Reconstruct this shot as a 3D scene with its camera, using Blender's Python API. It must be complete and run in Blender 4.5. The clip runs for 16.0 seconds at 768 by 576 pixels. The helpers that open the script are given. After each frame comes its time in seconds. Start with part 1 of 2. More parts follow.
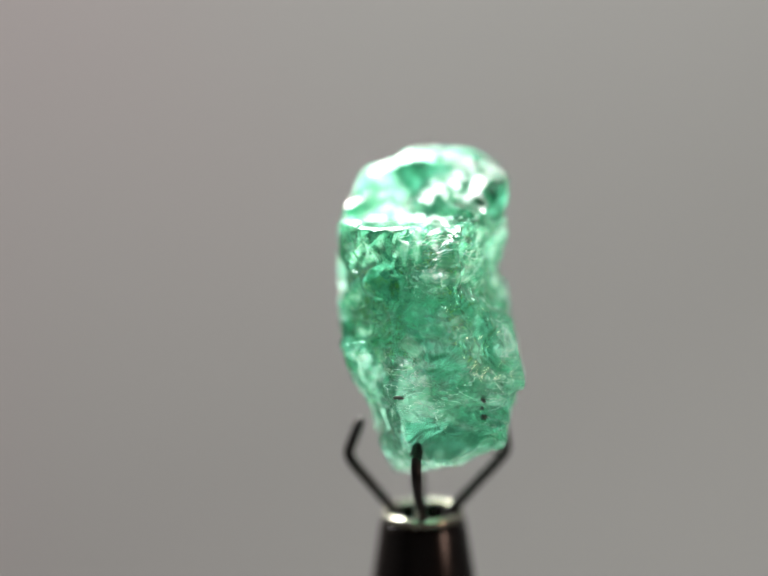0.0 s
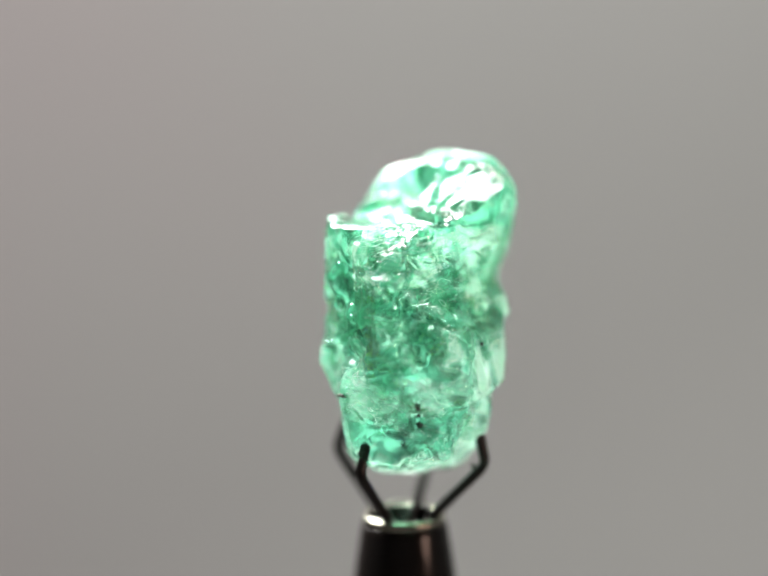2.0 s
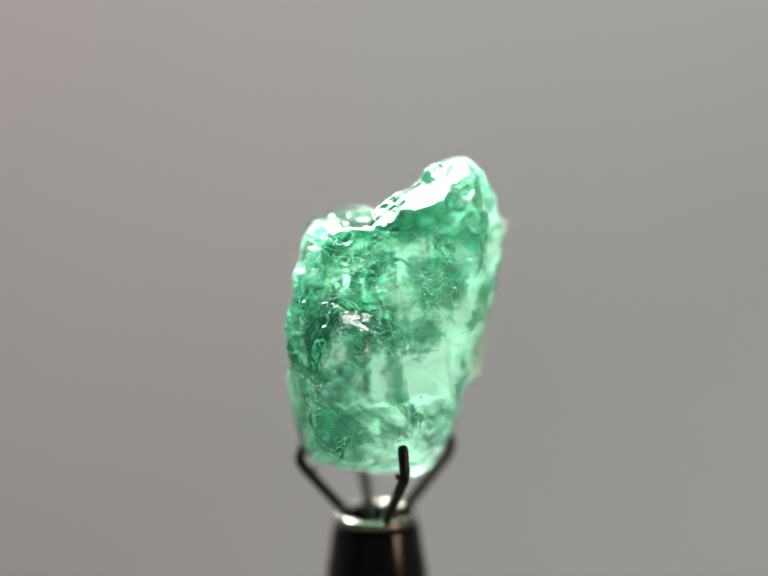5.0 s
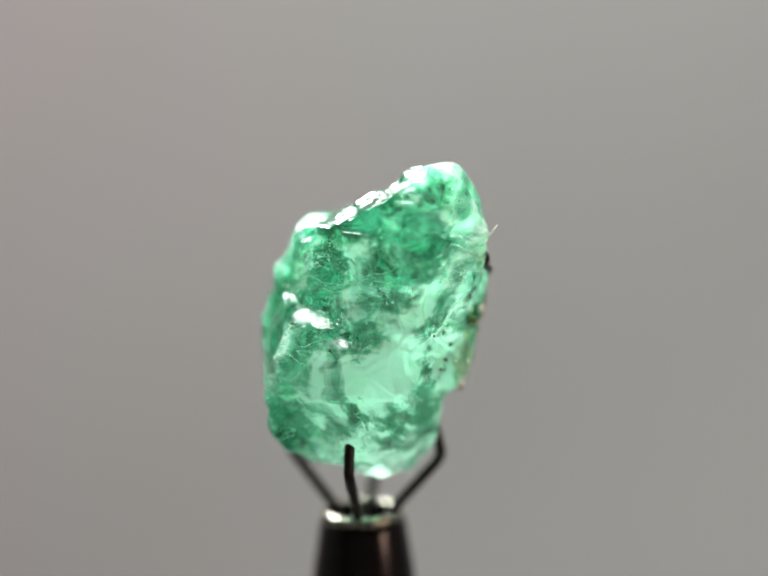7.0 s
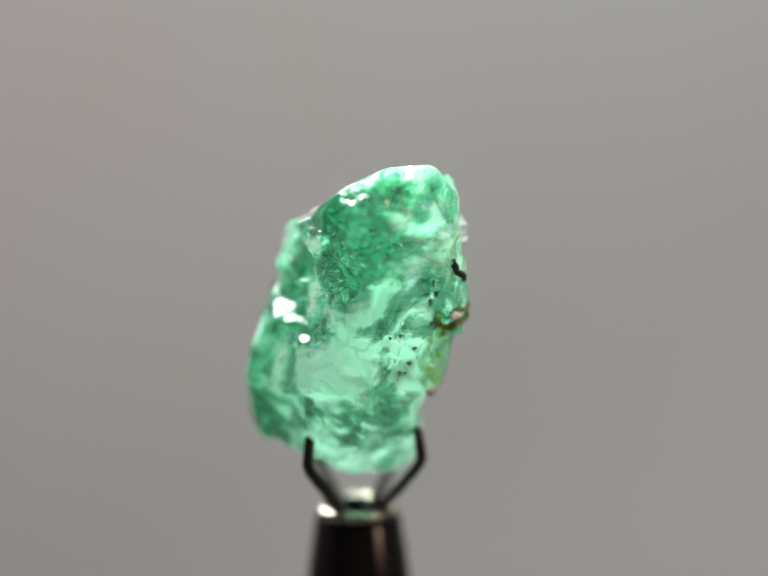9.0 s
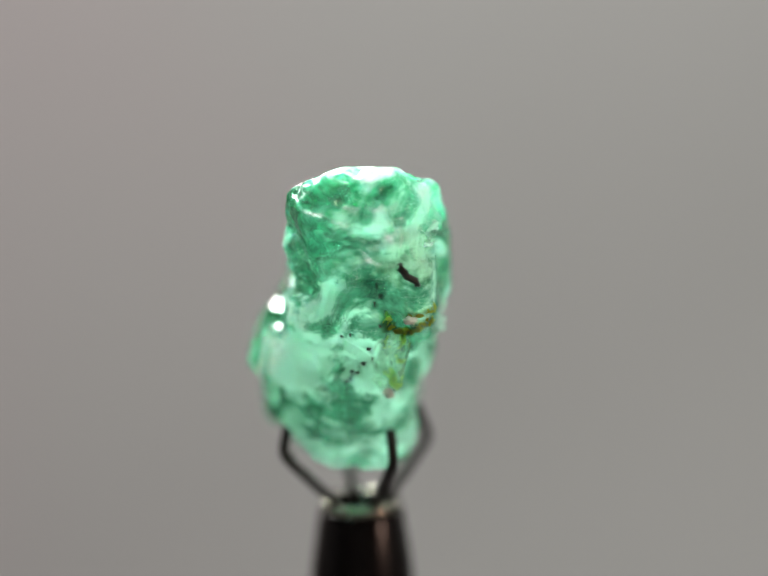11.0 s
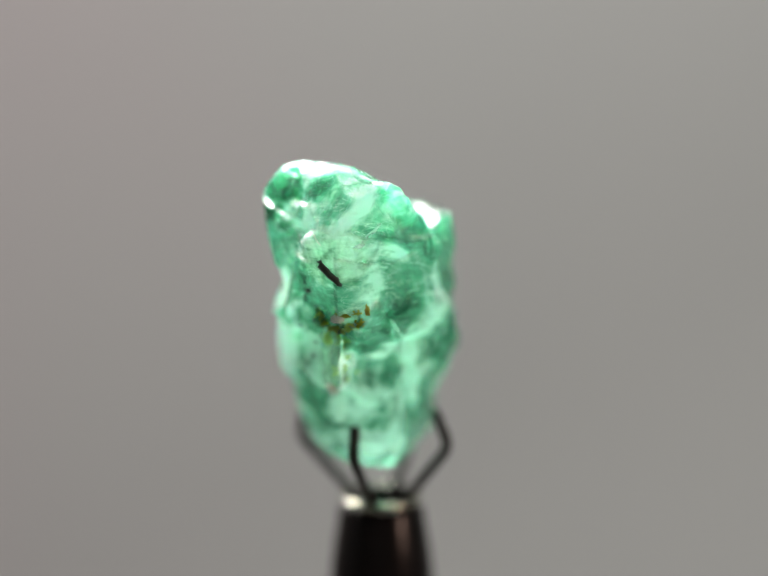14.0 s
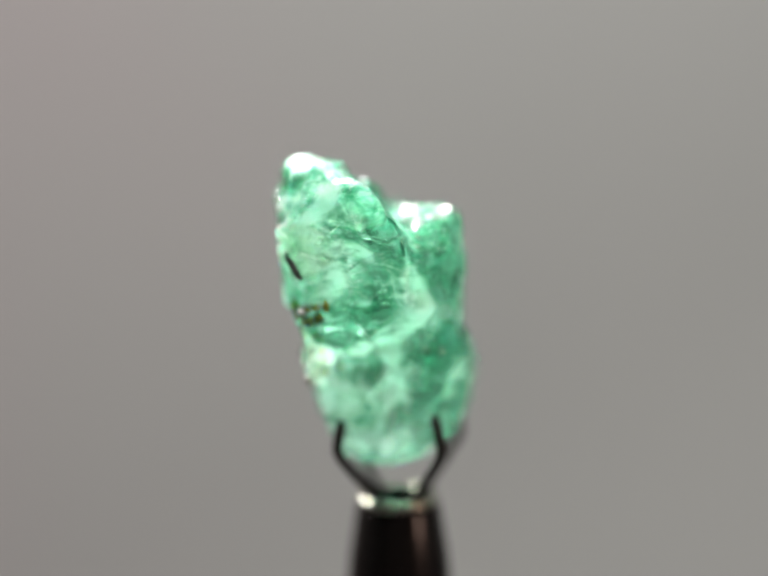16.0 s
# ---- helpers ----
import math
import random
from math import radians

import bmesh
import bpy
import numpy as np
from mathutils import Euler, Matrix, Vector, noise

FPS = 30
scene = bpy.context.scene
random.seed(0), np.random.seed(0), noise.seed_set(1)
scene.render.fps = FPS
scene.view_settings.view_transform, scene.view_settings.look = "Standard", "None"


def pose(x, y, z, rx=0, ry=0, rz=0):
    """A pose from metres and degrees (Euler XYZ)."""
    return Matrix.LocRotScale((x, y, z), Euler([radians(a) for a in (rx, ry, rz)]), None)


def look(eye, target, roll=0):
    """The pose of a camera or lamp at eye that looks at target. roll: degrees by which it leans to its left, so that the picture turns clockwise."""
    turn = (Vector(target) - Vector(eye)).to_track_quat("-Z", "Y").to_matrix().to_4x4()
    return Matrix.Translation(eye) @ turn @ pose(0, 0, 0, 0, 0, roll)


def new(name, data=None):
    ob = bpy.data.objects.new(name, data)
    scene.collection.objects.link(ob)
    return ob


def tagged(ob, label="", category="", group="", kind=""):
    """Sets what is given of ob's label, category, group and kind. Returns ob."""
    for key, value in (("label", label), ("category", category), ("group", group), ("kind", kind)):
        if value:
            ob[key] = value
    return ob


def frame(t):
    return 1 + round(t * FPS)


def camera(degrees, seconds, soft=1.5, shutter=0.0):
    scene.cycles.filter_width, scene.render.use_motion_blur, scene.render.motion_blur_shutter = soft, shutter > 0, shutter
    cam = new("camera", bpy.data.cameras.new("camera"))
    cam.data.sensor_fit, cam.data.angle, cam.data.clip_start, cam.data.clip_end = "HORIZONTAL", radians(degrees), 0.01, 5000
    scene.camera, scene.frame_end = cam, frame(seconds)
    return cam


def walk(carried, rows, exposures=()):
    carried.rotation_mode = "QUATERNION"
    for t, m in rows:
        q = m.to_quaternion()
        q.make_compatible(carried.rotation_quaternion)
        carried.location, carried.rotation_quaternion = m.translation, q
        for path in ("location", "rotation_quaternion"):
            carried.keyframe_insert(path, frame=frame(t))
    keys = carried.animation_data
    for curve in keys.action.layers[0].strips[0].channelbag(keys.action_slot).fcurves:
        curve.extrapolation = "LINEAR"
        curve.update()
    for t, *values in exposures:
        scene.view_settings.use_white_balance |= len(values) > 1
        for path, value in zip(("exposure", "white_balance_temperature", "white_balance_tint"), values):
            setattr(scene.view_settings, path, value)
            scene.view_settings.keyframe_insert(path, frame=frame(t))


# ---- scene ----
U = 2.86e-5          # one unit of the plan in metres: the holder's rim is 166 units across
EYE = 4446           # camera to turning axis, in units

cam = camera(20.0, 16.0, soft=1.6)
PITCH = radians(10.89)
eye = Vector((0, -EYE * math.cos(PITCH) * U, EYE * math.sin(PITCH) * U))
cam.data.dof.use_dof = True
cam.data.dof.focus_distance = (EYE - 185) * U
cam.data.dof.aperture_fstop = 8.0
walk(cam, [(0.0, look(eye, (0, 0, 0), -0.76)), (16.0, look(eye, (0, 0, 0), -0.76))],
     exposures=[(0.0, -0.04), (2.0, 0.04), (5.5, 0.05), (9.0, 0.0), (12.5, -0.08), (16.0, -0.07)])

# ---- light ----
world = bpy.data.worlds.new("room_light")
scene.world = world
world.use_nodes = True
world.node_tree.nodes["Background"].inputs["Color"].default_value = (0.80, 0.80, 0.78, 1)
world.node_tree.nodes["Background"].inputs["Strength"].default_value = 0.10


def area_lamp(name, at, target, size, power, colour):
    data = bpy.data.lights.new(name, "AREA")
    data.shape, data.size, data.energy, data.color = "DISK", size, power, colour
    ob = new(name, data)
    ob.matrix_world = look(at, target)
    return ob


area_lamp("overhead_lamp", (-0.075, 0.125, 0.165), (0.0, -0.03, -0.005), 0.16, 4.0, (1.0, 0.98, 0.96))
area_lamp("room_lamp", (0.10, 0.08, 1.0), (0.0, 0.5, 0.1), 0.70, 26.8, (0.99, 0.98, 0.965))
area_lamp("side_lamp", (0.29, -0.21, 0.03), (0.0, 0, -0.02), 0.06, 0.26, (1.0, 0.64, 0.50))


# ---- materials ----
def material(name):
    m = bpy.data.materials.new(name)
    m.use_nodes = True
    nt = m.node_tree
    return m, nt, nt.nodes["Principled BSDF"], nt.nodes["Material Output"]


def node(nt, kind, **inputs):
    n = nt.nodes.new(kind)
    for key, value in inputs.items():
        n.inputs[key.replace("_", " ")].default_value = value
    return n


def noise_tex(nt, coord, scale, detail=4.0, rough=0.55, distortion=0.0):
    n = node(nt, "ShaderNodeTexNoise", Scale=scale, Detail=detail, Roughness=rough, Distortion=distortion)
    nt.links.new(coord, n.inputs["Vector"])
    return n.outputs["Fac"]


def ramp(nt, fac, *stops):
    n = nt.nodes.new("ShaderNodeValToRGB")
    while len(n.color_ramp.elements) < len(stops):
        n.color_ramp.elements.new(0.5)
    for e, (at, c) in zip(n.color_ramp.elements, stops):
        e.position, e.color = at, (*c, 1) if len(c) == 3 else c
    nt.links.new(fac, n.inputs["Fac"])
    return n.outputs["Color"]


def grey(v):
    return (v, v, v)


def bump(nt, height, strength, distance, target):
    n = node(nt, "ShaderNodeBump", Strength=strength, Distance=distance)
    nt.links.new(height, n.inputs["Height"])
    nt.links.new(n.outputs["Normal"], target)
    return n


def plain_material(name, colour, roughness, metallic=0.0, grain=400.0, spread=0.25, bumpy=0.1, shine=0.5):
    m, nt, bsdf, _ = material(name)
    co = nt.nodes.new("ShaderNodeTexCoord").outputs["Object"]
    fine = noise_tex(nt, co, grain)
    lo, hi = [tuple(min(1, c * k) for c in colour) for k in (1 - spread, 1 + spread)]
    nt.links.new(ramp(nt, fine, (0.3, lo), (0.7, hi)), bsdf.inputs["Base Color"])
    nt.links.new(ramp(nt, noise_tex(nt, co, grain * 0.3), (0.3, grey(roughness * 0.8)), (0.7, grey(min(1, roughness * 1.25)))), bsdf.inputs["Roughness"])
    bsdf.inputs["Metallic"].default_value = metallic
    bsdf.inputs["Specular IOR Level"].default_value = shine
    if bumpy:
        bump(nt, fine, bumpy, 0.1 / grain, bsdf.inputs["Normal"])
    return m


def maths(nt, op, a, b, clamp=False):
    n = nt.nodes.new("ShaderNodeMath")
    n.operation, n.use_clamp = op, clamp
    for socket, value in zip(n.inputs, (a, b)):
        if isinstance(value, (int, float)):
            socket.default_value = value
        else:
            nt.links.new(value, socket)
    return n.outputs[0]


def mixed(nt, fac, a, b, blend="MIX"):
    n = nt.nodes.new("ShaderNodeMix")
    n.data_type, n.blend_type = "RGBA", blend
    for socket, value in ((n.inputs[0], fac), (n.inputs[6], a), (n.inputs[7], b)):
        if isinstance(value, (int, float)):
            socket.default_value = value
        elif isinstance(value, tuple):
            socket.default_value = (*value, 1)
        else:
            nt.links.new(value, socket)
    return n.outputs[2]


def patch(nt, co, x, y, z, rx, ry, rz, wobble, inner=0.65):
    """1 inside an uneven blot about (x, y, z), in units, 0 outside it."""
    n = node(nt, "ShaderNodeMapping")
    n.vector_type = "POINT"
    n.inputs["Location"].default_value = (-x / rx, -y / ry, -z / rz)
    n.inputs["Scale"].default_value = (1 / (rx * U), 1 / (ry * U), 1 / (rz * U))
    nt.links.new(co, n.inputs["Vector"])
    size = nt.nodes.new("ShaderNodeVectorMath")
    size.operation = "LENGTH"
    nt.links.new(n.outputs[0], size.inputs[0])
    far = maths(nt, "ADD", size.outputs["Value"], maths(nt, "MULTIPLY", maths(nt, "SUBTRACT", wobble, 0.5), 1.6))
    return ramp(nt, far, (inner, grey(1)), (1.0, grey(0)))


def emerald_material():
    m, nt, milk, out = material("emerald")
    co = nt.nodes.new("ShaderNodeTexCoord").outputs["Object"]
    cloud = noise_tex(nt, co, 235, 4, 0.55, 1.0)
    fine = noise_tex(nt, co, 1500, 6, 0.65, 0.3)
    mid = noise_tex(nt, co, 520, 5, 0.6, 1.2)
    # pale wisps drawn out across the crystal
    flat = node(nt, "ShaderNodeMapping")
    flat.inputs["Scale"].default_value = (1, 1, 2.6)
    flat.inputs["Rotation"].default_value = (0.2, 0.25, 0.0)
    nt.links.new(co, flat.inputs["Vector"])
    wisp = maths(nt, "MULTIPLY", maths(nt, "SUBTRACT", noise_tex(nt, flat.outputs[0], 260, 2, 0.5, 2.0), 0.5), 0.26)
    # zones of the crystal: its deep and pale greens, with light and shade painted in
    tone = maths(nt, "ADD", cloud, wisp)
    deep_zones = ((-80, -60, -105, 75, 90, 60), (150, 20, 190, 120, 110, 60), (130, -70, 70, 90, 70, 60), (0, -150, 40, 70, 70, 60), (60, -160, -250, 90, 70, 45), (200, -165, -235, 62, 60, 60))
    # shade on top and front, light at the back, put into the colour
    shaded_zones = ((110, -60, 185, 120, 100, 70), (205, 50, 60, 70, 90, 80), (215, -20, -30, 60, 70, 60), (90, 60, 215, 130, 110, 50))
    front_shade_zones = ((40, -200, 0, 170, 120, 420),)
    back_light_zones = ((40, 200, -100, 230, 130, 260),)
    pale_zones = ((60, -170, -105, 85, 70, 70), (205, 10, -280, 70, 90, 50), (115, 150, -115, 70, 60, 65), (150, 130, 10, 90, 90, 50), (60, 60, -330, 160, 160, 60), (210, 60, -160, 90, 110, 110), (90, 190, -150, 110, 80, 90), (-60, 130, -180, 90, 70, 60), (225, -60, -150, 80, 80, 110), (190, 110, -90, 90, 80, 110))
    for share, zones in ((-0.19, deep_zones), (-0.12, shaded_zones), (-0.09, front_shade_zones), (0.035, back_light_zones), (0.1, pale_zones)):
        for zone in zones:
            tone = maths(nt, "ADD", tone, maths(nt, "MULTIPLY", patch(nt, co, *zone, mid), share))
    # yellowish matrix left on one side of the crystal
    olive = patch(nt, co, 35, 205, 95, 85, 80, 60, mid)
    column = patch(nt, co, 55, 165, -115, 38, 70, 75, mid)
    crust = maths(nt, "MAXIMUM", maths(nt, "MULTIPLY", olive, 0.38), maths(nt, "MULTIPLY", column, 0.45))
    # healed cracks: thin pale threads in patches, along the level lines of a warped noise
    def thread(scale, width, stretch):
        lay = node(nt, "ShaderNodeMapping")
        lay.inputs["Scale"].default_value = stretch
        lay.inputs["Rotation"].default_value = (0.3, 0.5, 0.4)
        nt.links.new(co, lay.inputs["Vector"])
        level = noise_tex(nt, lay.outputs[0], scale, 3.0, 0.6, 0.9)
        off = maths(nt, "ABSOLUTE", maths(nt, "SUBTRACT", level, 0.5), 0.0)
        return ramp(nt, off, (0.0, grey(1)), (width, grey(0)))
    where = ramp(nt, noise_tex(nt, co, 300, 3, 0.5), (0.47, grey(0)), (0.57, grey(1)))
    vein = maths(nt, "MULTIPLY", maths(nt, "MAXIMUM", thread(420, 0.014, (1, 1, 2.4)), maths(nt, "MULTIPLY", thread(900, 0.024, (1, 1, 1.9)), 0.4)), maths(nt, "MAXIMUM", where, maths(nt, "MAXIMUM", patch(nt, co, 30, -160, -170, 140, 90, 60, mid), patch(nt, co, 130, 150, -90, 80, 70, 60, mid))))
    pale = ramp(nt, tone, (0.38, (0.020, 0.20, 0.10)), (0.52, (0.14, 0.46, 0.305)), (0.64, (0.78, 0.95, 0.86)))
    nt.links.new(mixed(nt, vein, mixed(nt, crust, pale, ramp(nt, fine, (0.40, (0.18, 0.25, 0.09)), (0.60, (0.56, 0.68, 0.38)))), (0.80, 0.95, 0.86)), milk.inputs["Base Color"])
    milk.inputs["Subsurface Weight"].default_value = 1.0
    milk.inputs["Subsurface Radius"].default_value = (0.42, 1.0, 0.75)
    milk.inputs["Subsurface Scale"].default_value = 0.0055
    milk.inputs["Roughness"].default_value = 0.2
    milk.inputs["Specular IOR Level"].default_value = 0.4
    milk.inputs["IOR"].default_value = 1.57
    clear = node(nt, "ShaderNodeBsdfPrincipled", IOR=1.57)
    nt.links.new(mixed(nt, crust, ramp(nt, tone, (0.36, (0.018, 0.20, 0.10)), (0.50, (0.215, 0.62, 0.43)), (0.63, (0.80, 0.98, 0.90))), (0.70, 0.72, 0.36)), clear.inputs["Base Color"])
    nt.links.new(ramp(nt, cloud, (0.45, grey(0.05)), (0.70, grey(0.22))), clear.inputs["Roughness"])
    clear.inputs["Transmission Weight"].default_value = 1.0
    clear.inputs["Specular IOR Level"].default_value = 0.3
    # lamp light gathered in the foot, painted as a whiter uneven patch
    base_glow = maths(nt, "MULTIPLY", patch(nt, co, 62, -15, -350, 210, 210, 120, mid, 0.15), ramp(nt, noise_tex(nt, co, 380, 4, 0.6, 1.0), (0.38, grey(0.15)), (0.58, grey(1))))
    link = clear.inputs["Base Color"].links[0].from_socket
    nt.links.new(mixed(nt, maths(nt, "MULTIPLY", base_glow, 0.8), link, (0.93, 1.0, 0.96)), clear.inputs["Base Color"])
    glow = node(nt, "ShaderNodeBsdfTranslucent")
    nt.links.new(mixed(nt, maths(nt, "MAXIMUM", base_glow, vein), mixed(nt, crust, pale, ramp(nt, fine, (0.40, (0.26, 0.38, 0.16)), (0.60, (0.70, 0.86, 0.56)))), (0.84, 0.99, 0.91)), glow.inputs["Color"])
    body = nt.nodes.new("ShaderNodeMixShader")
    nt.links.new(maths(nt, "ADD", maths(nt, "MULTIPLY", maths(nt, "MAXIMUM", base_glow, ramp(nt, tone, (0.5, grey(0)), (0.64, grey(1)))), 0.45), 0.34), body.inputs[0])
    nt.links.new(milk.outputs[0], body.inputs[1])
    nt.links.new(glow.outputs[0], body.inputs[2])
    mix = nt.nodes.new("ShaderNodeMixShader")
    milky = maths(nt, "MULTIPLY", ramp(nt, tone, (0.35, grey(0.08)), (0.50, grey(0.46)), (0.62, grey(0.80))), maths(nt, "SUBTRACT", 1.0, maths(nt, "MAXIMUM", maths(nt, "MULTIPLY", column, 0.8), maths(nt, "MULTIPLY", base_glow, 0.7))))
    nt.links.new(maths(nt, "MAXIMUM", milky, maths(nt, "MAXIMUM", maths(nt, "MULTIPLY", vein, 0.85), maths(nt, "MAXIMUM", maths(nt, "MULTIPLY", crust, 0.4), maths(nt, "MULTIPLY", base_glow, 0.3)))), mix.inputs[0])
    nt.links.new(clear.outputs[0], mix.inputs[1])
    nt.links.new(body.outputs[0], mix.inputs[2])
    nt.links.new(mix.outputs[0], out.inputs["Surface"])
    # hackles: sharp crests drawn out across the crystal, in patches
    lay = node(nt, "ShaderNodeMapping")
    lay.inputs["Scale"].default_value = (1, 1, 3.2)
    lay.inputs["Rotation"].default_value = (0.25, -0.2, 0.0)
    nt.links.new(co, lay.inputs["Vector"])
    crest = maths(nt, "ABSOLUTE", maths(nt, "SUBTRACT", noise_tex(nt, lay.outputs[0], 330, 4, 0.55, 0.7), 0.5), 0.0)
    hackle = maths(nt, "MULTIPLY", maths(nt, "POWER", maths(nt, "SUBTRACT", 1.0, maths(nt, "MULTIPLY", crest, 3.0), True), 3.0), ramp(nt, noise_tex(nt, co, 210, 2, 0.5), (0.42, grey(0)), (0.60, grey(1))))
    relief = maths(nt, "ADD", maths(nt, "MULTIPLY", fine, 0.35), maths(nt, "ADD", maths(nt, "MULTIPLY", vein, 0.4), maths(nt, "MULTIPLY", hackle, 0.9)))
    for b in (milk, clear, glow):
        bump(nt, relief, 0.3, 0.00016, b.inputs["Normal"])
    return m


def veil_material():
    m, nt, bsdf, out = material("fracture_veil")
    co = nt.nodes.new("ShaderNodeTexCoord").outputs["Object"]
    bsdf.inputs["Base Color"].default_value = (0.72, 0.96, 0.84, 1)
    bsdf.inputs["Roughness"].default_value = 0.25
    through_light = node(nt, "ShaderNodeBsdfTranslucent", Color=(0.62, 0.95, 0.78, 1))
    lit, seen = nt.nodes.new("ShaderNodeMixShader"), nt.nodes.new("ShaderNodeMixShader")
    lit.inputs[0].default_value = 0.5
    nt.links.new(bsdf.outputs[0], lit.inputs[1])
    nt.links.new(through_light.outputs[0], lit.inputs[2])
    nt.links.new(ramp(nt, noise_tex(nt, co, 800, 6, 0.7, 1.5), (0.42, grey(0.04)), (0.62, grey(0.75))), seen.inputs[0])
    nt.links.new(nt.nodes.new("ShaderNodeBsdfTransparent").outputs[0], seen.inputs[1])
    nt.links.new(lit.outputs[0], seen.inputs[2])
    nt.links.new(seen.outputs[0], out.inputs["Surface"])
    return m


def backdrop_material():
    m, nt, bsdf, _ = material("grey_paper_light_drift")
    co = nt.nodes.new("ShaderNodeTexCoord").outputs["Object"]
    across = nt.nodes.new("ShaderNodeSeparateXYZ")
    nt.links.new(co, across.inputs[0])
    # pinkish light at left and falloff at right, painted into the paper colour
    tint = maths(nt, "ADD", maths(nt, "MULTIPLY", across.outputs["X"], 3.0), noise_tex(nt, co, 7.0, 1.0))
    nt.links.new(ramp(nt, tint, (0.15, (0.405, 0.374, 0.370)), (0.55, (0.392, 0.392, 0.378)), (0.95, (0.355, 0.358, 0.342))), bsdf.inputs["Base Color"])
    bsdf.inputs["Roughness"].default_value = 0.9
    bump(nt, noise_tex(nt, co, 900), 0.1, 0.0002, bsdf.inputs["Normal"])
    return m


EMERALD = emerald_material()
PAPER = backdrop_material()
BLACK = plain_material("black_enamel", (0.006, 0.004, 0.0035), 0.2, grain=900, bumpy=0.03, shine=0.3)
WIRE = plain_material("blackened_steel_wire", (0.012, 0.010, 0.009), 0.35, 0.0, grain=3000, bumpy=0.3, shine=0.3)
VEIL = veil_material()
STEEL = plain_material("polished_steel", (0.42, 0.42, 0.34), 0.25, 1.0, grain=1500, spread=0.1, bumpy=0.1)
TABLE = plain_material("dark_table_top", (0.04, 0.036, 0.034), 0.7, grain=60)
WALL = plain_material("wall_paint", (0.18, 0.176, 0.17), 0.9, grain=30, spread=0.06)


# ---- mesh helpers ----
def link_mesh(name, bm, mat, parent=None, label="", smooth=True):
    me = bpy.data.meshes.new(name)
    bm.normal_update()
    for f in bm.faces:
        f.smooth = smooth
    bm.to_mesh(me)
    bm.free()
    me.materials.append(mat)
    ob = new(name, me)
    if parent:
        ob.parent = parent
    if label:
        ob["label"] = label
    return ob


def part(name, bm, mat, parent, label="", smooth=True):
    return link_mesh(name, bm, mat, parent, label, smooth)


def lathe(profile, steps=64, at=(0, 0, 0)):
    """Turns (radius, height) pairs about a vertical line through at."""
    bm = bmesh.new()
    rings = []
    for r, z in profile:
        rings.append([bm.verts.new((at[0] + r * math.cos(a), at[1] + r * math.sin(a), at[2] + z))
                      for a in (2 * math.pi * k / steps for k in range(steps))])
    for lo, hi in zip(rings, rings[1:]):
        for k in range(steps):
            bm.faces.new((lo[k], lo[(k + 1) % steps], hi[(k + 1) % steps], hi[k]))
    bmesh.ops.recalc_face_normals(bm, faces=bm.faces)
    return bm


def tube_along(points, radii, sides=14, rough=0.0, seed=0):
    """A round wire through points, with closed rounded ends."""
    rnd = random.Random(seed)
    bm = bmesh.new()
    pts = [Vector(q) for q in points]
    rings = []
    for k, q in enumerate(pts):
        way = (pts[min(k + 1, len(pts) - 1)] - pts[max(k - 1, 0)]).normalized()
        side = way.cross(Vector((0.31, 0.2, 0.93))).normalized()
        up = side.cross(way)
        rings.append([bm.verts.new(q + (side * math.cos(a) + up * math.sin(a)) * radii[k] * (1 + rough * rnd.uniform(-1, 1)))
                      for a in (2 * math.pi * j / sides for j in range(sides))])
    for lo, hi in zip(rings, rings[1:]):
        for j in range(sides):
            bm.faces.new((lo[j], lo[(j + 1) % sides], hi[(j + 1) % sides], hi[j]))
    bm.faces.new(rings[0][::-1])
    bm.faces.new(rings[-1])
    bmesh.ops.recalc_face_normals(bm, faces=bm.faces)
    return bm


def box(size, at):
    bm = bmesh.new()
    bmesh.ops.create_cube(bm, size=1.0, matrix=Matrix.Translation(at) @ Matrix.Diagonal((*size, 1)))
    return bm


# ---- the setting ----
TABLE_Z = -0.22
tagged(link_mesh("table_top", box((2.2, 2.0, 0.06), (0, -0.2, TABLE_Z - 0.03)), TABLE, smooth=False),
       "plain dark table top under the stone holder", "table top", kind="structure")
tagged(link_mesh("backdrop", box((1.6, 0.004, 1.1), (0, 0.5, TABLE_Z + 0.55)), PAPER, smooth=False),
       "grey paper backdrop with light falloff in its colour, out of focus", "backdrop", kind="structure")
for wall_name, wall_size, wall_at in (("wall_north", (2.2, 0.06, 1.7), (0, 0.83, TABLE_Z + 0.79)), ("wall_south", (2.2, 0.06, 1.7), (0, -1.23, TABLE_Z + 0.79)),
                                      ("wall_east", (0.06, 2.0, 1.7), (1.13, -0.2, TABLE_Z + 0.79)), ("wall_west", (0.06, 2.0, 1.7), (-1.13, -0.2, TABLE_Z + 0.79)),
                                      ("ceiling", (2.2, 2.0, 0.06), (0, -0.2, TABLE_Z + 1.67))):
    tagged(link_mesh(wall_name, box(wall_size, wall_at), WALL, smooth=False), "plain grey painted " + wall_name.split("_")[0], wall_name.split("_")[0], kind="structure")


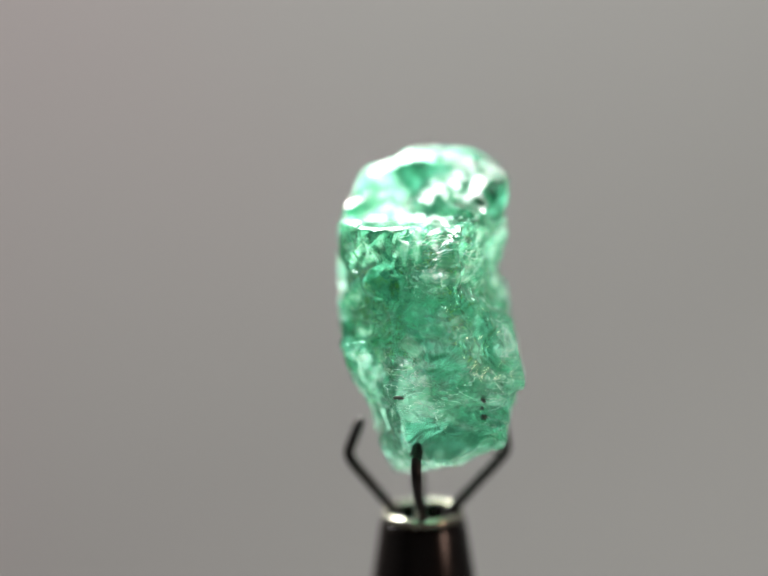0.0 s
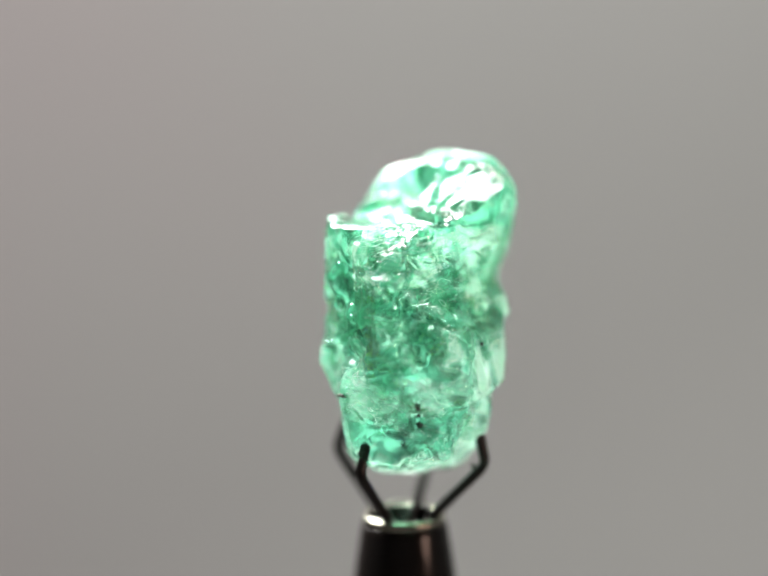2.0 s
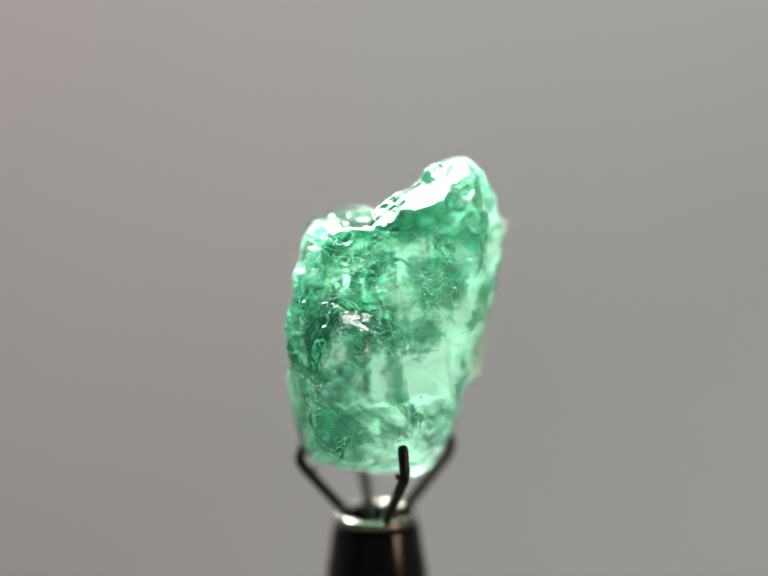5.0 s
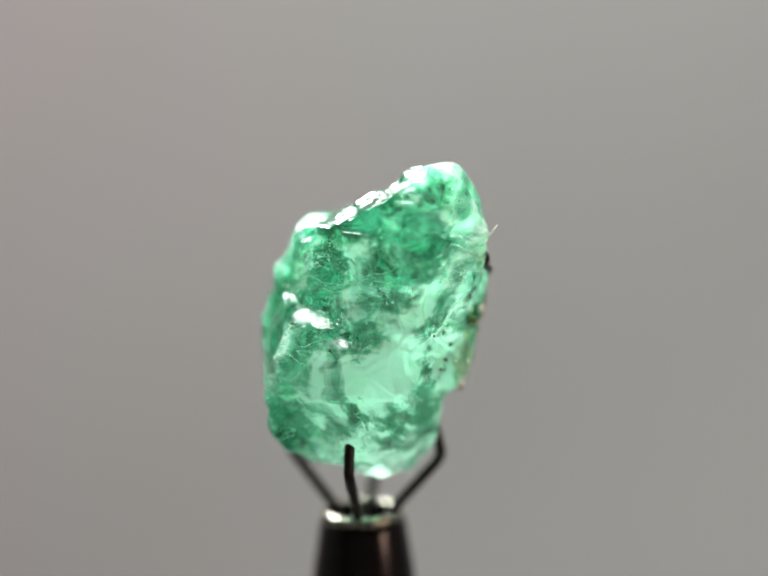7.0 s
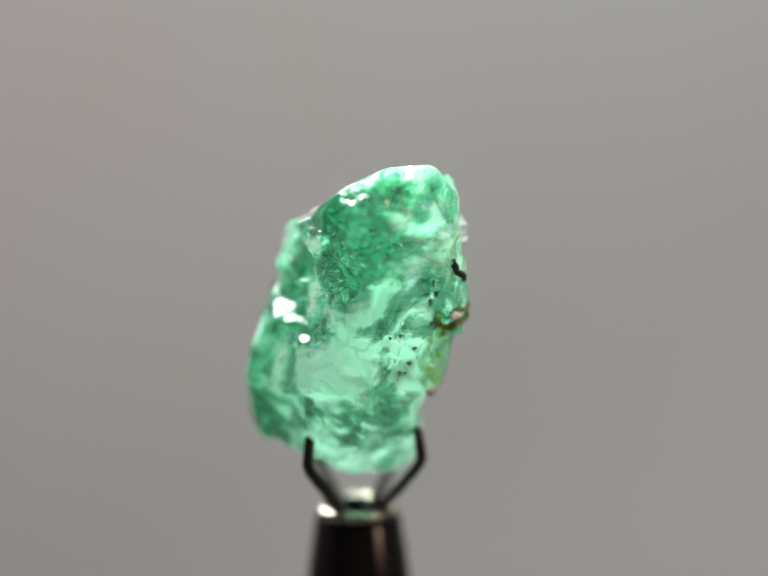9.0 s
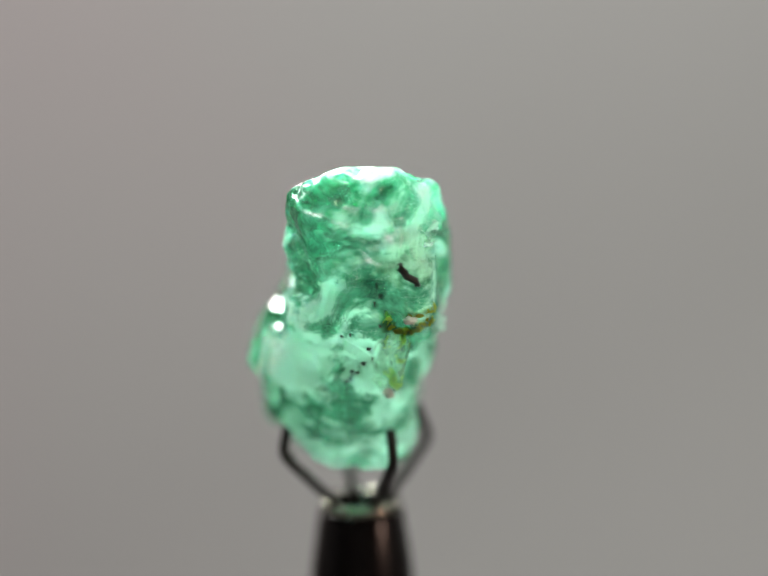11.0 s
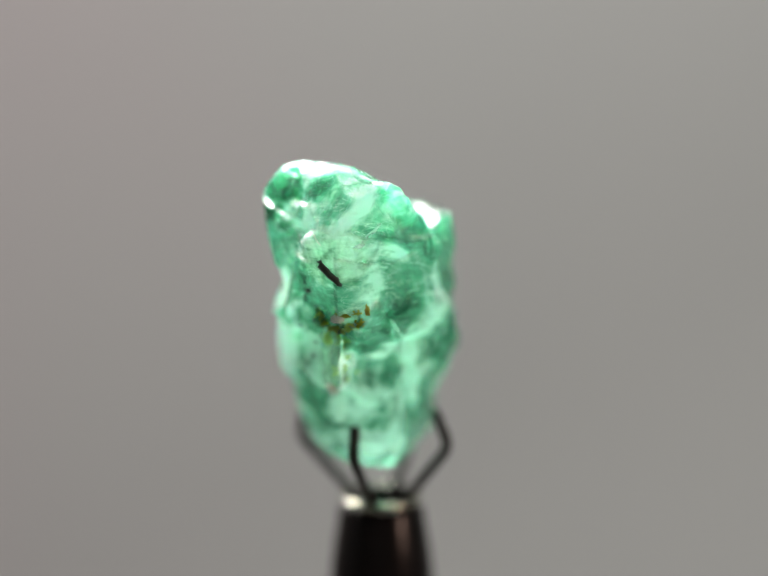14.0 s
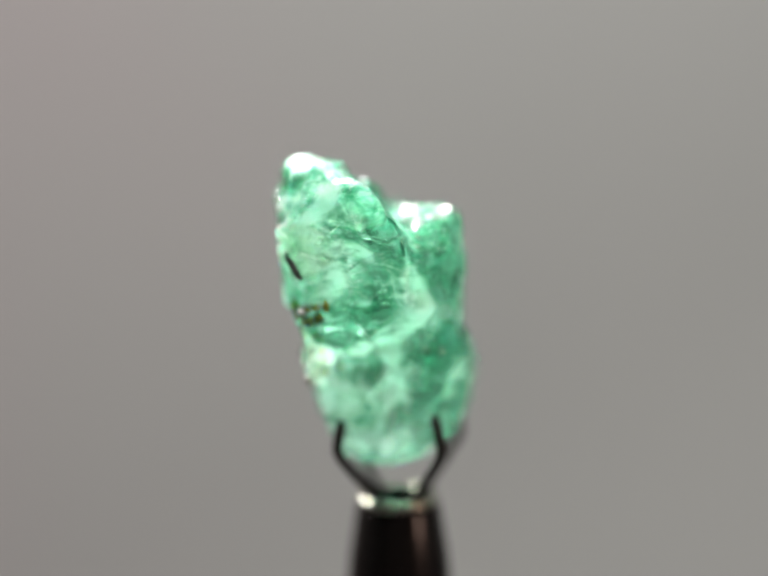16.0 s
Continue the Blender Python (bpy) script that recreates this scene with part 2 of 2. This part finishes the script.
# ---- the stone ----
def side_faces(*rings):
    """Faces of a block from rings (height, twelve distances from the axis, every 30 degrees): rows of normal and distance."""
    rows = []
    for (z0, *low), (z1, *high) in zip(rings, rings[1:]):
        for k, (a, b) in enumerate(zip(low, high)):
            az, slope = radians(30 * k), (b - a) / (z1 - z0)
            n = np.array([math.cos(az), math.sin(az), -slope])
            size = np.linalg.norm(n)
            rows.append((*(n / size), (a - slope * z0) / size))
    return rows


def face(az, up, x, y, z):
    """A face through (x, y, z) that looks towards az and up, in degrees."""
    n = np.array([math.cos(radians(az)) * math.cos(radians(up)), math.sin(radians(az)) * math.cos(radians(up)), math.sin(radians(up))])
    return (*n, float(n @ (x, y, z)))


FOOT = side_faces((-345, 167, 123, 105, 68, 59, 35, 16, 67, 101, 102, 126, 160),
                  (-308, 197, 157, 117, 111, 63, 63, 32, 95, 147, 194, 221, 264),
                  (-150, 251, 193, 204, 158, 156, 81, 90, 113, 225, 210, 344, 273)) + [
    face(296, -82, 90, -20, -358), face(12, 74, 0, 0, -138)]
WAIST = side_faces((-180, 245, 208, 163, 171, 114, 38, 89, 155, 151, 211, 266, 333),
                   (-30, 215, 214, 197, 207, 155, 109, 118, 115, 156, 241, 243, 245)) + [
    face(-39, -86, 0, 0, -193), face(16, 97, 0, 0, -6), face(-35, 30, 215, -150, -75)]
TRUNK = side_faces((-60, 228, 231, 211, 185, 181, 108, 111, 135, 142, 238, 260, 224),
                   (140, 222, 195, 243, 233, 161, 109, 117, 131, 151, 193, 201, 183)) + [
    face(12, -82, 0, 0, -84), face(267, 38, -20, -155, 146), face(258, 76, 0, -100, 161), face(0, 90, 0, 0, 149)]
PEAK = side_faces((60, 218, 235, 242, 253, 151, 127, 139, 75, 59, 90, 165, 205),
                  (172, 226, 251, 222, 203, 158, 126, 114, 70, -1, 67, 183, 183),
                  (205, 235, 249, 225, 187, 167, 117, 90, 33, -19, 14, 109, 194)) + [
    face(227, 62, -20, -40, 182), face(200, 70, -70, 20, 215), face(282, 47, 80, -42, 218), face(300, 33, 118, -85, 172), face(122, 38, -40, 150, 207), face(83, 46, 60, 190, 223), face(33, 62, 190, 110, 253), face(243, 81, 110, 90, 262), face(7, -78, 0, 0, 7)]
HEART = np.array([62.0, 5.0, -20.0])


def outer(ways):
    """How far along each way from the heart the stone's blocks reach."""
    reach = np.zeros(len(ways))
    for block in (FOOT, WAIST, TRUNK, PEAK):
        near, far = np.full(len(ways), -1e9), np.full(len(ways), 1e9)
        for nx, ny, nz, d in block:
            n = np.array([nx, ny, nz])
            speed, gap = ways @ n, d - n @ HEART
            t = gap / np.where(np.abs(speed) < 1e-9, 1e-9, speed)
            far = np.where(speed > 0, np.minimum(far, t), far)
            near = np.where(speed < 0, np.maximum(near, t), near)
        reach = np.maximum(reach, np.where(far > near, far, 0))
    return reach


def stone_points(ways, edges):
    rng = np.random.default_rng(11)
    r = outer(ways)
    a, b = edges[:, 0], edges[:, 1]
    count = np.bincount(a, minlength=len(r)) + np.bincount(b, minlength=len(r))
    for _ in range(24):      # worn joints between the blocks
        r = 0.4 * r + 0.6 * (np.bincount(a, r[b], len(r)) + np.bincount(b, r[a], len(r))) / count
    p = HEART + ways * (r + 4.0 + 7.5 * np.clip(-2.0 * ways[:, 2], 0, 1))[:, None]
    # growth steps: low plateaus (mid azimuth, half width, bottom, top, height)
    az = np.degrees(np.arctan2(p[:, 1] - HEART[1], p[:, 0] - HEART[0]))
    for mid, half, low, high, tall in ((140, 42, -200, -46, -8), (8, 26, -296, -192, 7), (-95, 40, -60, 70, 5), (72, 28, -66, 132, -10)):
        aside = np.abs((az - mid + 180) % 360 - 180)
        inside = np.clip((half - aside) / 2.5, 0, 1) * np.clip((p[:, 2] - low) / 8, 0, 1) * np.clip((high - p[:, 2]) / 8, 0, 1)
        p = p + ways * (tall * inside)[:, None]
    # flakes knocked off: flat local cuts that lean at random
    for reach, depth, count in ((85, 11, 40), (46, 7, 130), (20, 3, 110)):
        picks = rng.choice(len(ways), count, replace=False)
        for k in picks:
            s = p[k].copy()
            n = ways[k] + rng.normal(0, 0.45, 3)
            n /= np.linalg.norm(n)
            away = np.linalg.norm(p - s, axis=1)
            over = (p - s) @ n + rng.uniform(0.2, 1.0) * depth
            cut = np.clip(over, 0, 1.3 * depth) * np.clip((reach - away) / (0.25 * reach), 0, 1)
            p = p - n * cut[:, None]
    return p


def emerald():
    bm = bmesh.new()
    bmesh.ops.create_icosphere(bm, subdivisions=8, radius=1.0)
    ways = np.array([v.co[:] for v in bm.verts]) * (0.72, 0.72, 1.25)
    ways /= np.linalg.norm(ways, axis=1)[:, None]
    p = stone_points(ways, np.array([(e.verts[0].index, e.verts[1].index) for e in bm.edges]))
    for v, q in zip(bm.verts, p):
        w, way = Vector(q), Vector(ways[v.index])
        # broken ledges: the side swells slowly upwards and drops back at each ledge
        there = min(1, max(0, 3.0 * noise.noise(w / 75 + Vector((3, 8, 1))) + 0.35)) * (1 - way.z * way.z)
        there *= 1 - min(1, max(0, 2.5 * (way.y * 0.77 - way.x * 0.64) - 0.5))
        ledge = 5.0 * there * ((w.z / 34 + 1.6 * noise.noise(w / 62)) % 1.0)
        v.co = (w + Vector((way.x, way.y, 0)) * ledge + way * (1.4 * noise.noise(w / 24) + 0.5 * noise.noise(w / 8))) * U
    return bm


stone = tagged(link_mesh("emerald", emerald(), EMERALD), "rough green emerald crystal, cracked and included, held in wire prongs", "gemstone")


STONE = np.array([v.co[:] for v in stone.data.vertices]) / U


def on_stone(az, side, z, deep=0.0):
    """The stone's skin as met from az, that far to the side (as seen from there, to its right) and at that height."""
    d, l = np.array([math.cos(radians(az)), math.sin(radians(az)), 0]), np.array([-math.sin(radians(az)), math.cos(radians(az)), 0])
    gap = np.hypot(STONE @ l - side, STONE[:, 2] - z)
    near = STONE[gap < gap.min() + 5]
    q = near[np.argmax(near @ d)] - d * deep
    return Vector(q)


def lump(at, size, seed, uneven=0.35, detail=3):
    """A rough grain at a place, in units."""
    bm = bmesh.new()
    bmesh.ops.create_icosphere(bm, subdivisions=detail, radius=1.0)
    shift = Vector((seed * 7.3, seed * 3.1, seed * 5.7))
    for v in bm.verts:
        k = 1 + uneven * noise.noise(v.co * 1.6 + shift) + 0.4 * uneven * noise.noise(v.co * 4 + shift)
        v.co = (Vector(at) + Vector(v.co[i] * size[i] for i in range(3)) * k) * U
    return bm


DARK = plain_material("black_inclusion", (0.012, 0.012, 0.008), 0.35, grain=4000, bumpy=0.3)
BROWN = plain_material("brown_inclusion", (0.20, 0.17, 0.035), 0.2, grain=4000, spread=0.5, bumpy=0.3)
OLIVE = plain_material("olive_matrix", (0.50, 0.56, 0.18), 0.25, grain=3000, spread=0.45, bumpy=0.3)


QUARTZ = plain_material("white_quartz", (0.80, 0.82, 0.74), 0.3, grain=2500, spread=0.15, bumpy=0.2)
for stain, tint in ((BROWN, (0.62, 0.54, 0.10)), (OLIVE, (0.70, 0.74, 0.24))):
    tree = stain.node_tree
    lit, glow = tree.nodes.new("ShaderNodeMixShader"), node(tree, "ShaderNodeBsdfTranslucent", Color=(*tint, 1))
    lit.inputs[0].default_value = 0.6
    tree.links.new(tree.nodes["Principled BSDF"].outputs[0], lit.inputs[1])
    tree.links.new(glow.outputs[0], lit.inputs[2])
    tree.links.new(lit.outputs[0], tree.nodes["Material Output"].inputs["Surface"])


def inclusions():
    rnd = random.Random(4)
    # a curled dark thread under one face
    pts = [on_stone(90, 6 - x, z, 0) for x, z in ((58, 92), (66, 86), (65, 77), (56, 66), (46, 57), (34, 49), (24, 43), (16, 42))]
    part("thread_inclusion", tube_along([q * U for q in pts], [r * U for r in (3.5, 5.5, 7, 7, 6.5, 6.5, 6, 3.5)], rough=0.18, seed=2), DARK, stone, "curled dark brown inclusion")
    # brown crystals round a pit
    for k, (x, z, sx, sz) in enumerate(((88, -30, 9, 12), (78, -44, 12, 9), (60, -54, 14, 9), (40, -56, 14, 10), (22, -46, 13, 9), (6, -32, 11, 9), (2, -18, 9, 6), (30, -22, 15, 8), (54, -24, 6, 10), (-14, -12, 7, 9))):
        part("brown_crystal", lump(on_stone(90, 14 - x, z, 5), (sx * 1.1, 6, sz), k + 1, 0.9), BROWN if k % 4 else OLIVE, stone, "olive brown crystal in a pit")
    part("clear_crystal", lump(on_stone(90, -34, -33, 3), (15, 9, 9), 77, 0.5), QUARTZ, stone, "small white crystal in the pit")
    # grains of crust below the pit
    for k in range(9):
        z = rnd.uniform(-172, -68)
        x = 56 + rnd.uniform(-26, 26)
        part("matrix_grain", lump(on_stone(90, 6 - x, z, 34), (rnd.uniform(4, 10), 4.5, rnd.uniform(4, 10)), k + 20, 0.9, 2), OLIVE, stone, "yellowish grain of matrix")
    # a white grain at the foot of the crust, and a thin fibre
    part("white_grain", lump(on_stone(69, 0, -184, 2), (11, 9, 12), 91, 0.7), QUARTZ, stone, "white quartz grain")
    root = on_stone(76, 0, 119, 2)
    out_way = Vector((math.cos(radians(80)), math.sin(radians(80)), 0))
    part("fibre", tube_along([(root + out_way * s + Vector((0, 0, 1)) * (0.6 * s + 0.02 * s * s)) * U for s in range(0, 26, 4)], [r * U for r in (2.2, 2, 1.8, 1.6, 1.4, 1.2, 0.8)], sides=6), QUARTZ, stone, "thin pale fibre")
    # black specks on the faces
    for k, (az, side, z, a, b) in enumerate(((-92, 0, -180, 15, 5), (-50, -15, -222, 8, 7), (-50, -18, -188, 6, 10), (-50, -14, -205, 5, 5), (13, -118, -86, 7, 11),
                                             (90, -133, -134, 6, 6), (90, -104, -89, 8, 5), (90, -112, -116, 10, 3), (90, -96, -110, 4, 9), (90, -152, -64, 5, 5), (90, -140, -58, 4, 8),
                                             (40, 20, -150, 5, 8), (40, 32, -138, 7, 4), (40, 10, -160, 6, 5), (40, 42, -150, 4, 6), (40, 44, -120, 6, 4),
                                             (60, 10, 40, 4, 9), (60, 20, 22, 6, 6), (60, 4, 8, 5, 8), (60, 12, -40, 6, 9))):
        part("dark_speck", lump(on_stone(az, side, z, 3), (a * 0.8, a * 0.5, b * 0.8), k + 60, 0.9, 2), DARK, stone, "small black inclusion")


inclusions()


def veils():
    """Crumpled inner cracks, a little under the skin."""
    rng = np.random.default_rng(5)
    for az, z, size, lean in ((-92, -40, 95, 40), (-80, 60, 60, 70), (-60, -190, 70, 20), (-40, 20, 80, 50), (0, -60, 100, 55), (15, 90, 80, 35), (10, -200, 75, 75), (40, 10, 95, 60),
                              (50, -140, 70, 30), (80, 120, 70, 65), (100, -60, 80, 40), (110, -200, 75, 65), (140, 40, 80, 50), (150, -120, 90, 30), (125, 150, 60, 60)):
        skin = on_stone(az, rng.uniform(-30, 30), z)
        d = Vector((math.cos(radians(az)), math.sin(radians(az)), 0))
        turn = (Vector((0, 0, 1)).rotation_difference(d).to_matrix() @ Euler((radians(lean), radians(rng.uniform(-40, 40)), rng.uniform(0, 6))).to_matrix())
        c = skin - d * (0.55 * size + 16)
        bm = bmesh.new()
        bmesh.ops.create_circle(bm, cap_ends=True, cap_tris=True, segments=48, radius=1.0)
        bmesh.ops.subdivide_edges(bm, edges=bm.edges[:], cuts=7, use_grid_fill=True)
        for v in bm.verts:
            q = v.co * size * 0.8
            q *= 1 + 0.3 * noise.noise(v.co * 2.2 + c)
            q.z = 14 * noise.noise(q / 45 + c) + 6 * noise.noise(q / 14 + c)
            v.co = (c + turn @ q) * U
        part("inner_crack", bm, VEIL, stone, "pale veil-like crack inside the stone")


veils()


# ---- the prong holder ----
HX, HY, RIM = 46, -49, -455     # the holder's own axis and its rim


def at_holder(r, az, z):
    return Vector((HX + r * math.cos(radians(az)), HY + r * math.sin(radians(az)), z)) * U


def bent_wire(az, bend, tip, tip_z, seed):
    """Corner points of a prong, rounded at its bend."""
    corners = [at_holder(40, az, RIM - 60), at_holder(55, az, RIM - 8), at_holder(bend, az, -338), at_holder(tip, az, tip_z)]
    pts = []
    for a, b, share in ((corners[0], corners[1], 4), (corners[1], corners[2], 14), (corners[2], corners[3], 10)):
        pts += [a.lerp(b, k / share) for k in range(share)]
    pts.append(corners[3])
    for _ in range(3):
        pts = [pts[0]] + [pts[k] * 0.5 + (pts[k - 1] + pts[k + 1]) * 0.25 for k in range(1, len(pts) - 1)] + [pts[-1]]
    radii = [10.8 * U] * (len(pts) - 2) + [10 * U, 6.5 * U]
    return tube_along(pts, radii, rough=0.05, seed=seed)


def prong_holder():
    holder = tagged(new("prong_holder"), "black enamelled gem holder with a polished rim and four wire prongs", "gem holder")
    foot_z = TABLE_Z / U - RIM
    c = Vector((HX, HY, RIM)) * U
    part("sleeve", lathe([(r * U, z * U) for r, z in ((62, -300), (62, -18), (84, -18), (87, -22), (90, -32), (105, -130), (134, -420), (146, -560), (148, -700), (148, foot_z + 6), (144, foot_z), (0.1, foot_z))], at=c), BLACK, holder)
    part("rim", lathe([(r * U, z * U) for r, z in ((69, -20), (69, -3), (71, 0), (80, -1), (84, -4), (85, -9), (85, -18), (69, -20))], at=c), STEEL, holder, "polished steel rim")
    part("bore", lathe([(r * U, z * U) for r, z in ((68.8, -1.5), (62, -6), (61.5, -40), (0.1, -42))], at=c), BLACK, holder, "dark inside of the sleeve")
    for k, (az, bend, tip, tip_z) in enumerate(((-97, 160, 124, -276), (5, 177, 163, -272), (93, 166, 151, -270), (179, 155, 124, -260))):
        part("prong", bent_wire(az, bend, tip, tip_z, k), WIRE, holder, "bent black wire prong")
    # grime caught on two prongs
    rnd = random.Random(9)
    for az, r, z in ((-97, 140, -352), (-97, 122, -367), (-97, 150, -345), (5, 168, -352), (5, 158, -346)):
        spot = at_holder(r, az, z) / U + Vector((rnd.uniform(-9, 9), rnd.uniform(-9, 9), rnd.uniform(2, 8)))
        part("grime", lump(spot, (5, 5, 6), rnd.random() * 50, 0.8, 2), DARK, holder, "speck of dark grime")
    return holder


holder = prong_holder()

# seconds, turn in degrees, drift across and away in units
TURNS = [
    (0, 1.3, 27.2, -1.7), (0.5, -5.9, 22.4, -5.9), (1, -13.2, 20.9, -7.4), (1.5, -20.4, 19.9, -6.4), (2, -26.9, 16.7, -4.8), (2.5, -33.6, 14.4, -0.8),
    (3, -40.9, 14.1, 2.4), (3.2, -44.0, 13.8, 2.0), (5.3, -80.4, 13.3, -4.9), (5.5, -83.5, 13.7, -6.2), (6, -90.1, 11.7, -7.8), (6.5, -96.7, 9.1, -7.3),
    (7, -103.0, 8.4, -3.7), (7.5, -109.3, 7.5, -1.0), (8, -115.8, 7.3, -0.3), (8.5, -122.4, 6.8, 0.0), (9, -128.9, 6.3, 3.5), (9.2, -131.5, 7.2, 4.5),
    (11.3, -163.1, 6.9, 7.2), (11.5, -166.3, 8.4, 7.6), (12, -174.4, 11.5, 6.6), (12.5, -181.8, 13.8, 4.8), (13, -188.7, 13.0, 2.5), (13.5, -195.4, 11.4, 2.8),
    (14, -202.4, 11.7, 3.4), (14.5, -210.3, 12.9, 3.3), (15, -217.6, 12.8, 3.1), (15.5, -225.2, 13.9, 2.4), (16, -232.9, 13.3, 2.8)]


def motions():
    for thing in (stone, holder):
        walk(thing, [(t, pose(x * U, y * U, 0, 0, 0, turn)) for t, turn, x, y in TURNS])


motions()
